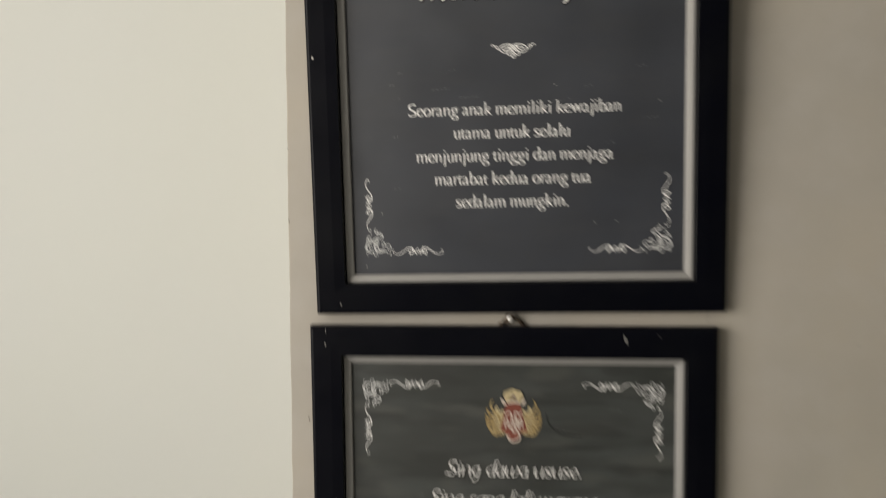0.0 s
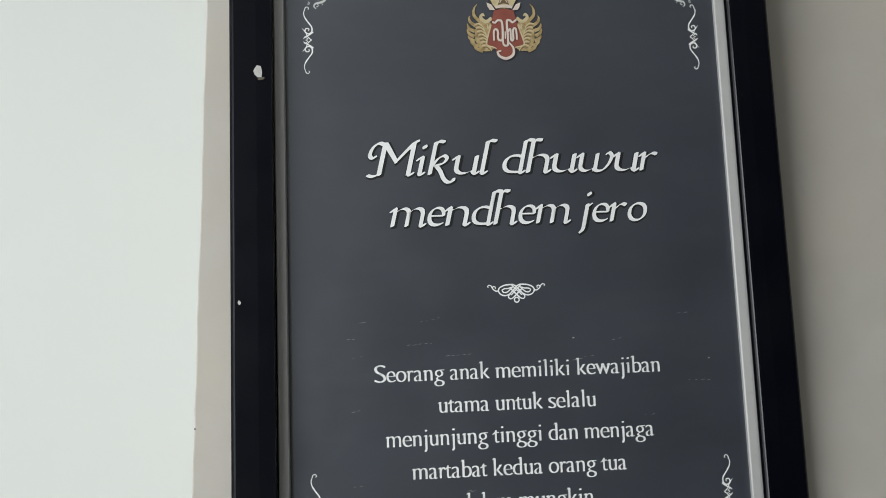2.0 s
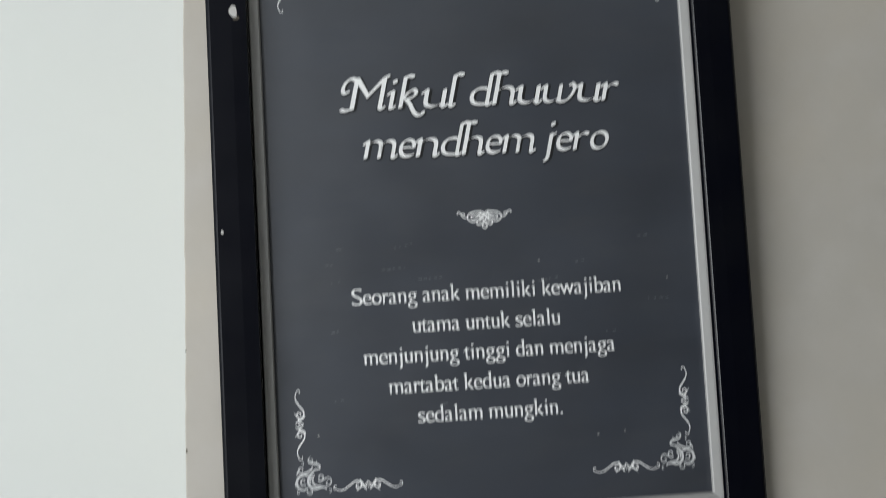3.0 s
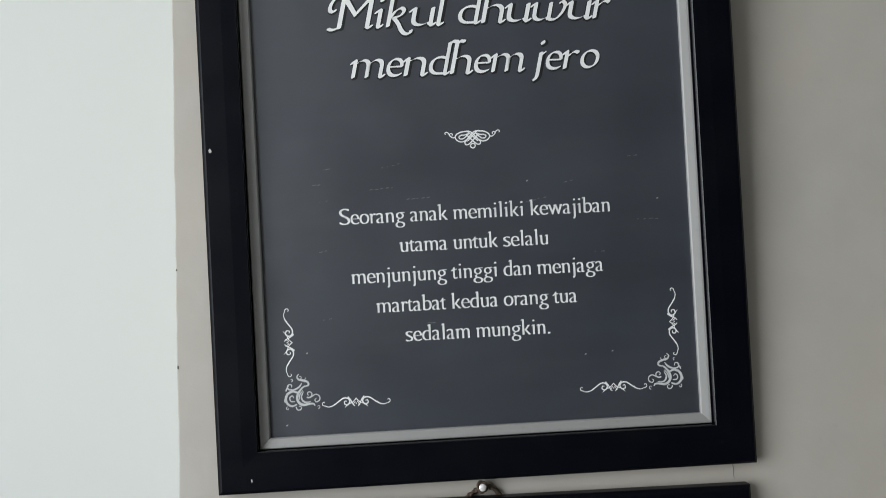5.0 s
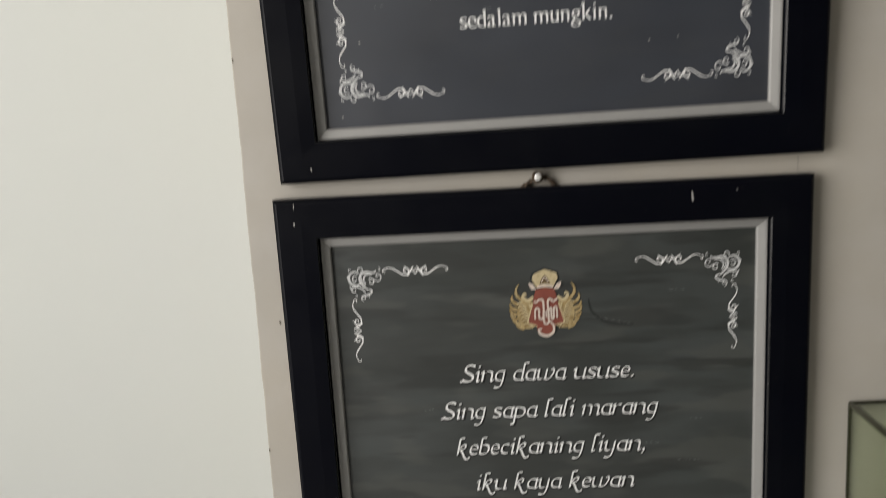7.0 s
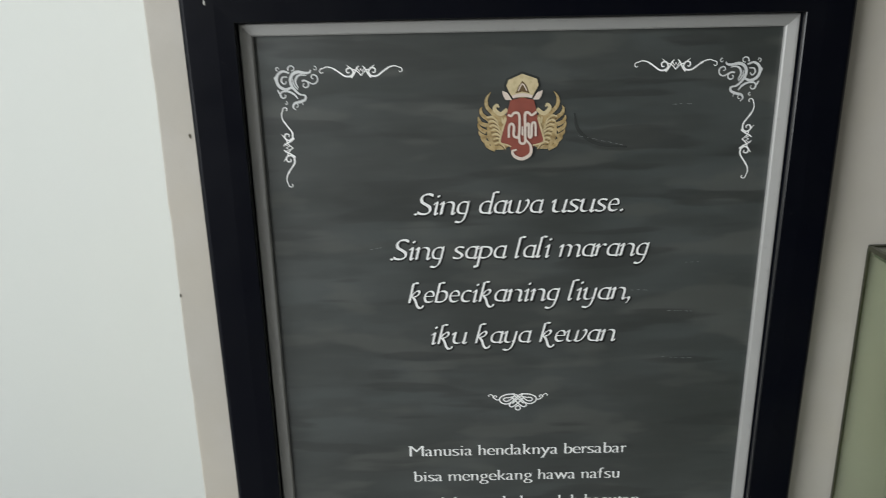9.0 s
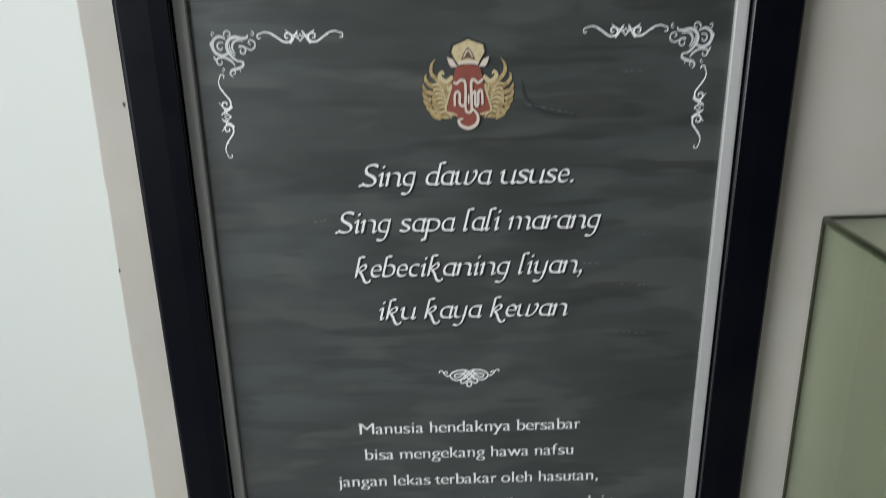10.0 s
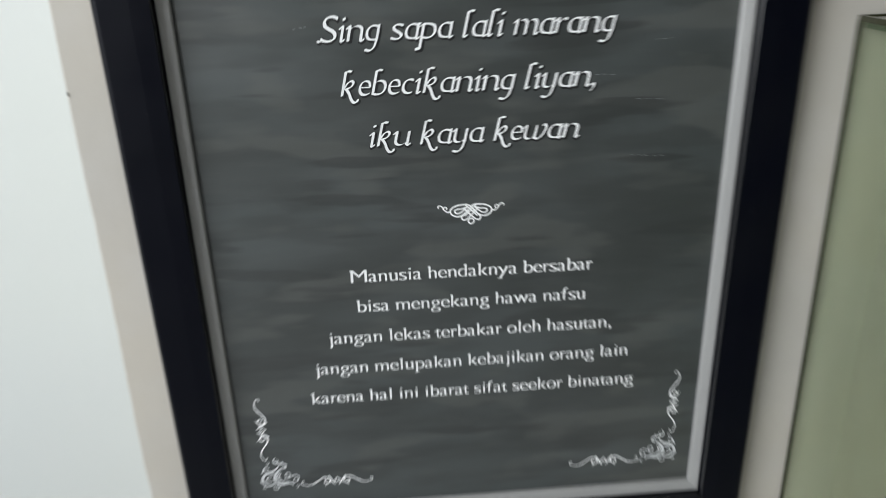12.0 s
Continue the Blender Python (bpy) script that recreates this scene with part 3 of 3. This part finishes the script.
def framed_poster(label, at, sheet, W, Hh, inset, rise, size, flare=0.0):
    """A black moulding with a silver slip round a printed sheet; the origin is the middle of the sheet's lower edge.
    flare: how much wider one upper corner of the moulding is."""
    poster = tagged(new("framed_poster"), label, "framed poster", group="framed proverb posters")
    poster.matrix_world = at
    def ring(profile, corner):
        sx, sz = ((-1, 0), (1, 0), (1, 1), (-1, 1))[corner]
        return [(sx * (W / 2 + d + (flare if corner == 3 and d > 0.05 else 0.0)), y, (Hh + d) if sz else -d) for d, y in profile]
    lip = [(0.0122, -0.0120), (0.0122, -0.0160), (0.0131, -0.0169), (0.0137, -0.0163), (0.0130, -0.0120)]
    moulding = [(0.0125, 0.002), (0.0125, -0.0135), (0.0136, -0.0166), (0.0300, -0.0172), (0.0545, -0.0168), (0.0565, -0.0160),
                (0.0595, -0.0130), (0.0600, -0.0115), (0.0600, 0.0015), (0.0590, 0.0025), (0.0125, 0.0045)]
    slip = [(0.0, 0.003), (0.0, -0.0036), (0.0012, -0.0050), (0.0085, -0.0076), (0.0105, -0.0080), (0.0114, -0.0074), (0.0114, 0.003)]
    for i, side in enumerate(("bottom", "right", "top", "left")):
        for name, prof, mat, mark in (("frame_rail", moulding, black_paint, "black painted wooden rail"), ("slip_rail", slip, slip_paint, "dull silver inner slip"),
                                      ("rail_lip", lip, gloss_black, "glossy black inner edge")):
            a, b = ring(prof, i), ring(prof, (i + 1) % 4)
            n = len(prof)
            v = a + b
            f = [(k, (k + 1) % n, n + (k + 1) % n, n + k) for k in range(n)] + [tuple(range(n))[::-1], tuple(range(n, 2 * n))]
            bm = bmesh.new()
            vs = [bm.verts.new(q) for q in v]
            for q in f:
                bm.faces.new([vs[k] for k in q])
            part(name, bm, mat, poster, mark)
    part("backing_board", box(-W / 2 - 0.011, W / 2 + 0.011, 0.0010, 0.0038, -0.011, Hh + 0.011), board, poster, "brown backing board")
    # the sheet cockles a little
    NX, NZ2 = 28, 40
    v = [(-W / 2 - 0.001 + (W + 0.002) * i / NX, 0.0, -0.001 + (Hh + 0.002) * k / NZ2) for k in range(NZ2 + 1) for i in range(NX + 1)]
    f = [(k * (NX + 1) + i, k * (NX + 1) + i + 1, (k + 1) * (NX + 1) + i + 1, (k + 1) * (NX + 1) + i) for k in range(NZ2) for i in range(NX)]
    piece("printed_sheet", v, f, sheet, poster, "dark grey printed sheet", smooth=True)
    ink = ink_white
    # corner ornaments, the same in all four corners
    spray, rule = corner_spray(), side_flourish()
    for sx in (-1, 1):
        for sz in (0, 1):
            def put(q, sx=sx, sz=sz):
                return (sx * (-W / 2 + inset + size * q[0]), (Hh - rise + size * q[1]) if sz else (rise - size * q[1]))
            Drawing().add(spray, put).lay("corner_ornament", ink_grey, poster, 0.0006)
            Drawing().add(rule, lambda q: put((0.083 + q.x, -0.0068 + q.y))).lay("scroll_rule", ink, poster, 0.0006)
            Drawing().add(rule, lambda q: put((0.0078 - q.y, -0.0800 - q.x))).lay("scroll_rule", ink, poster, 0.0006)
    return poster


# ---- the upper poster ----
UP = pose(0.002, 0.0, 1.5, 3.0, 0, 0)
upper = framed_poster("black framed poster with a two line proverb, leaning forward", UP, print_smooth, 0.503, 0.739, 0.0175, 0.0285, 1.0)
emblem(upper, 0.001, 0.603, 0.087)
TITLE, PROVERB = (0.0222, 0.0392, 0.0125), (0.0140, 0.0228, 0.0082)
for words, x0, x1, base in (("Mikul dhuwur", -0.1640, 0.1730, 0.4705), ("mendhem jero", -0.1385, 0.1560, 0.4120)):
    lettering("title_shadow", words, x0 + 0.0009, x1 + 0.0009, base - 0.0010, TITLE, ink_dark, upper, 0.0003, 0.24, (0.0027, 0.0015), 0.020, 0.15)
    lettering("title_line", words, x0, x1, base, TITLE, ink_white, upper, 0.0008, 0.24, (0.0027, 0.0015), 0.0, 0.15)
for words, x0, x1, base in (("Seorang anak memiliki kewajiban", -0.1600, 0.1580, 0.2415), ("utama untuk selalu", -0.0920, 0.0830, 0.2065),
                            ("menjunjung tinggi dan menjaga", -0.1500, 0.1470, 0.1720), ("martabat kedua orang tua", -0.1225, 0.1140, 0.1370),
                            ("sedalam mungkin.", -0.0900, 0.0800, 0.1020)):
    lettering("text_line", words, x0, x1, base, (0.0122, 0.0192, 0.0060), ink_white, upper, 0.0007, 0.0, (0.0013, 0.0001))
divider().moved(lambda q: (q.x + 0.0005, q.y + 0.3370)).lay("divider_ornament", ink_white, upper, 0.0007)

# ---- the lower poster ----
LOW = pose(-0.0148, 0.0, 0.626, 0, 0.5, 0)
lower = framed_poster("black framed poster with a four line proverb, hung flat", LOW, print_brushed, 0.500, 0.733, 0.0165, 0.0265, 1.0, 0.003)
emblem(lower, 0.0040, 0.6088, 0.0855)
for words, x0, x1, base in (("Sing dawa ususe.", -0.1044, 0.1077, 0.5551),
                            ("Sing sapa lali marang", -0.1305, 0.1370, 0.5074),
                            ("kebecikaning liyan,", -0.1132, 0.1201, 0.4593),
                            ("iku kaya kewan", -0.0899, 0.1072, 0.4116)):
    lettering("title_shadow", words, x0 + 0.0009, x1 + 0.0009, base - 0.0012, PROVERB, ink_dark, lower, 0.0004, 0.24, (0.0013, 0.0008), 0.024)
    lettering("title_line", words, x0, x1, base, PROVERB, ink_white, lower, 0.0007, 0.24, (0.0013, 0.0008))
for words, x0, x1, base in (("Manusia hendaknya bersabar", -0.1189, 0.1261, 0.2739),
                            ("bisa mengekang hawa nafsu", -0.1142, 0.1198, 0.2409),
                            ("jangan lekas terbakar oleh hasutan,", -0.1445, 0.1493, 0.2061),
                            ("jangan melupakan kebajikan orang lain", -0.1612, 0.1685, 0.1708),
                            ("karena hal ini ibarat sifat seekor binatang", -0.1694, 0.1775, 0.1353)):
    lettering("text_line", words, x0, x1, base, (0.0090, 0.0138, 0.0044), ink_white, lower, 0.0007, 0.0, (0.0011, 0.0))
divider().moved(lambda q: (q.x + 0.0035, q.y + 0.3430)).lay("divider_ornament", ink_white, lower, 0.0007)

# ---- the nail and the hanging cord between the posters ----
nail = tagged(new("nail"), "steel nail in the wall with a bright round head", "nail")
nail.matrix_world = pose(-0.008, WALL_Y + 0.0055, 1.4275, 82, 0, 0)
bm = bmesh.new()
bmesh.ops.create_cone(bm, cap_ends=True, segments=12, radius1=0.0013, radius2=0.0013, depth=0.030, matrix=Matrix.Translation((0, 0, 0.006)))
part("shank", bm, nail_steel, nail)
bm = bmesh.new()
bmesh.ops.create_uvsphere(bm, u_segments=14, v_segments=8, radius=0.0044, matrix=Matrix.Translation((0, 0, 0.0215)) @ Matrix.Diagonal((1, 1, 0.45, 1)))
part("head", bm, nail_steel, nail)


def tube(path, radius, twist=0.0, rings=7):
    v, f = [], []
    for i, q in enumerate(path):
        d = (path[min(i + 1, len(path) - 1)] - path[max(i - 1, 0)]).normalized()
        a = d.cross(Vector((0, 1, 0.1))).normalized()
        b = d.cross(a)
        for k in range(rings):
            w = math.tau * k / rings
            r = radius * (1 + 0.35 * math.sin(2 * w + twist * i))
            v.append(q + (a * math.cos(w) + b * math.sin(w)) * r)
    for i in range(len(path) - 1):
        for k in range(rings):
            f.append((i * rings + k, i * rings + (k + 1) % rings, (i + 1) * rings + (k + 1) % rings, (i + 1) * rings + k))
    return v, f


low_inv = LOW.inverted()
for ends in (((-0.0085, -0.001, 1.4300), (-0.020, 0.001, 1.4225), (-0.034, 0.003, 1.4110)), ((-0.0085, -0.001, 1.4312), (0.004, 0.000, 1.4270), (0.0185, 0.003, 1.4130))):
    v, f = tube([low_inv @ q for q in smooth_line([Vector(e) for e in ends], 12)], 0.0025, 0.9)
    piece("hanging_cord", v, f, cord_fibre, lower, "frayed brown cord", smooth=True)

ring = [low_inv @ Vector((-0.0082 + 0.0052 * math.cos(a), -0.004 + 0.002 * math.sin(a), 1.4300 + 0.0054 * math.sin(a))) for a in [i * math.tau / 24 for i in range(25)]]
v, f = tube(ring, 0.0017, 0.9)
piece("cord_loop", v, f, cord_fibre, lower, "dark cord looped round the nail", smooth=True)

# ---- the glass showcase ----
case = tagged(new("glass_showcase"), "empty greenish glass showcase standing against the cream wall", "showcase")
CX0, CX1, CY0, CY1, CZ0, CZ1, TH = 0.355, 0.93, -0.52, 0.001, 0.42, 1.135, 0.003
case.matrix_world = pose((CX0 + CX1) / 2, (CY0 + CY1) / 2, 0)
inv = case.matrix_world.inverted()


def case_part(name, x0, x1, y0, y1, z0, z1, mat, label="", bevel=0.0):
    bm = box(x0, x1, y0, y1, z0, z1, bevel)
    bm.transform(inv)
    return part(name, bm, mat, case, label)


case_part("plinth", CX0 - 0.01, CX1 + 0.01, CY0 - 0.01, CY1 + 0.004, 0.0, CZ0, plinth_paint, "painted plinth", 0.004)
for name, b in (("side_pane", (CX0, CX0 + TH, CY0 + TH, CY1, CZ0, CZ1 - TH)), ("side_pane", (CX1 - TH, CX1, CY0 + TH, CY1, CZ0, CZ1 - TH)),
                ("front_pane", (CX0, CX1, CY0, CY0 + TH, CZ0, CZ1 - TH)),
                ("top_pane", (CX0, CX1, CY0, CY1, CZ1 - TH + 0.0005, CZ1))):
    pane = case_part(name, *b, glass, "clear greenish glass")
    pane.visible_shadow = False
SE = 0.0016
for x in (CX0, CX1):
    for y in (CY0, CY1):
        case_part("edge_seam", x - SE, x + SE, y - SE, y + SE, CZ0, CZ1 - TH, seam_dark)
    case_part("top_edge", x - 0.002, x + 0.002, CY0, CY1, CZ1 - TH - 0.001, CZ1 + 0.001, seam_dark)
for y in (CY0, CY1):
    case_part("top_edge", CX0, CX1, y - 0.002, y + 0.002, CZ1 - TH - 0.001, CZ1 + 0.001, seam_dark)
case_part("top_bead", CX0 + 0.005, CX0 + 0.009, CY0 + 0.004, CY1 - 0.004, CZ1 - TH - 0.007, CZ1 - TH - 0.002, edge_grey, "grey ground bead under the top")


# ---- wear ----
def fleck(name, parent, mat, x, z, w, h, depth, turn=0.0, seed=0, label=""):
    """A small ragged chip that stands a hair off a surface facing -y."""
    rnd = random.Random(seed)
    n = 9
    pts = []
    for i in range(n):
        a = math.tau * i / n
        r = 0.65 + 0.45 * rnd.random()
        px, pz = 0.5 * w * r * math.cos(a), 0.5 * h * r * math.sin(a)
        c, s = math.cos(radians(turn)), math.sin(radians(turn))
        pts.append((x + px * c - pz * s, z + px * s + pz * c))
    return Drawing().area(pts).lay(name, mat, parent, depth, label)


FACE = 0.0176
fleck("paint_chip", upper, scuff, -0.2790, 0.5880, 0.0120, 0.0150, FACE, 20, 1, "white chip in the black paint")
fleck("paint_chip", upper, grime, -0.2760, 0.5800, 0.0080, 0.0040, FACE - 0.0002, 10, 2)
for k, (x, z, w, h, turn) in enumerate(((-0.3010, 0.3330, 0.0035, 0.0060, 20), (-0.3060, 0.4300, 0.0022, 0.0110, 5), (-0.3065, 0.4390, 0.0020, 0.0040, 0),
                                        (-0.3066, 0.5050, 0.0020, 0.0050, 0), (-0.2720, -0.0440, 0.0022, 0.0040, 10))):
    fleck("paint_chip", upper, scuff, x, z, w, h, FACE if abs(x) < 0.304 else 0.0150, turn, 10 + k)
for k, (x, z, w, h, turn) in enumerate(((0.1730, 0.7750, 0.0022, 0.0150, 6), (0.2230, 0.7800, 0.0020, 0.0020, 0), (-0.2880, 0.7640, 0.0022, 0.0050, -8), (-0.2870, 0.7850, 0.0010, 0.0060, 0))):
    fleck("paint_chip", lower, scuff, x, z, w, h, FACE, turn, 30 + k)
rnd = random.Random(5)
for k in range(16):
    x, z = rnd.uniform(-0.19, 0.21), rnd.uniform(0.08, 0.32)
    length, turn = rnd.uniform(0.006, 0.034), rnd.uniform(-4, 12)
    d = Drawing()
    steps = max(2, int(length / 0.006))
    for j in range(steps):
        px = x + length * j / steps
        pz = z + math.tan(radians(turn)) * (px - x) + rnd.uniform(-0.0004, 0.0004)
        d.stroke([(px, pz), (px + rnd.uniform(0.001, 0.005), pz + 0.0006)], 0.0004, rnd.uniform(0.0003, 0.0009))
    d.lay("scratch", scratch_pale, upper, 0.0009)
for k, (x, z) in enumerate(((0.062, 0.283), (-0.205, 0.095), (-0.232, 0.013), (0.152, 0.078), (0.120, 0.076), (0.215, 0.255))):
    fleck("scratch", upper, scuff, x, z, 0.0030, 0.0016, 0.0009, 20, 60 + k)
d = Drawing()
d.stroke(smooth_line([(0.055, 0.655), (0.060, 0.638), (0.078, 0.625), (0.108, 0.621)]), 0.0015, 0.0015, 0.002)
d.lay("smudge", ink_smudge, lower, 0.0005, "dark smudge on the sheet")
for k, (x, z, length, turn) in enumerate(((0.160, 0.446, 0.028, -3), (0.060, 0.633, 0.046, -13), (0.150, 0.662, 0.022, 0), (0.158, 0.392, 0.030, -4), (0.175, 0.499, 0.014, 3),
                                          (-0.150, 0.520, 0.010, 8), (0.120, 0.470, 0.016, -2))):
    d = Drawing()
    px = x
    while px < x + length:
        step = rnd.uniform(0.001, 0.005)
        pz = z + math.tan(radians(turn)) * (px - x) + rnd.uniform(-0.0003, 0.0003)
        d.stroke([(px, pz), (px + step, pz + math.tan(radians(turn)) * step)], 0.0003, rnd.uniform(0.0004, 0.0008))
        px += step + rnd.uniform(0.0015, 0.005)
    d.lay("scratch", scratch_pale, lower, 0.0009)

# chips and a hair crack in the plaster
for k, (inset, z, w, h) in enumerate(((0.0016, 1.586, 0.0022, 0.0050), (0.0300, 1.268, 0.0028, 0.0055), (0.0014, 1.100, 0.0020, 0.0050), (0.0013, 1.700, 0.0018, 0.0030))):
    x = corner_x(z) + inset
    fleck("plaster_chip", wall_north, grime, x, z, w, h, -WALL_Y + 0.0004, 0, 80 + k)
Drawing().stroke(smooth_line([(0.290, 1.436), (0.2908, 1.430), (0.2902, 1.424), (0.2910, 1.419)]), 0.0005, 0.0003).lay("hair_crack", grime, wall_north, -WALL_Y + 0.0004)
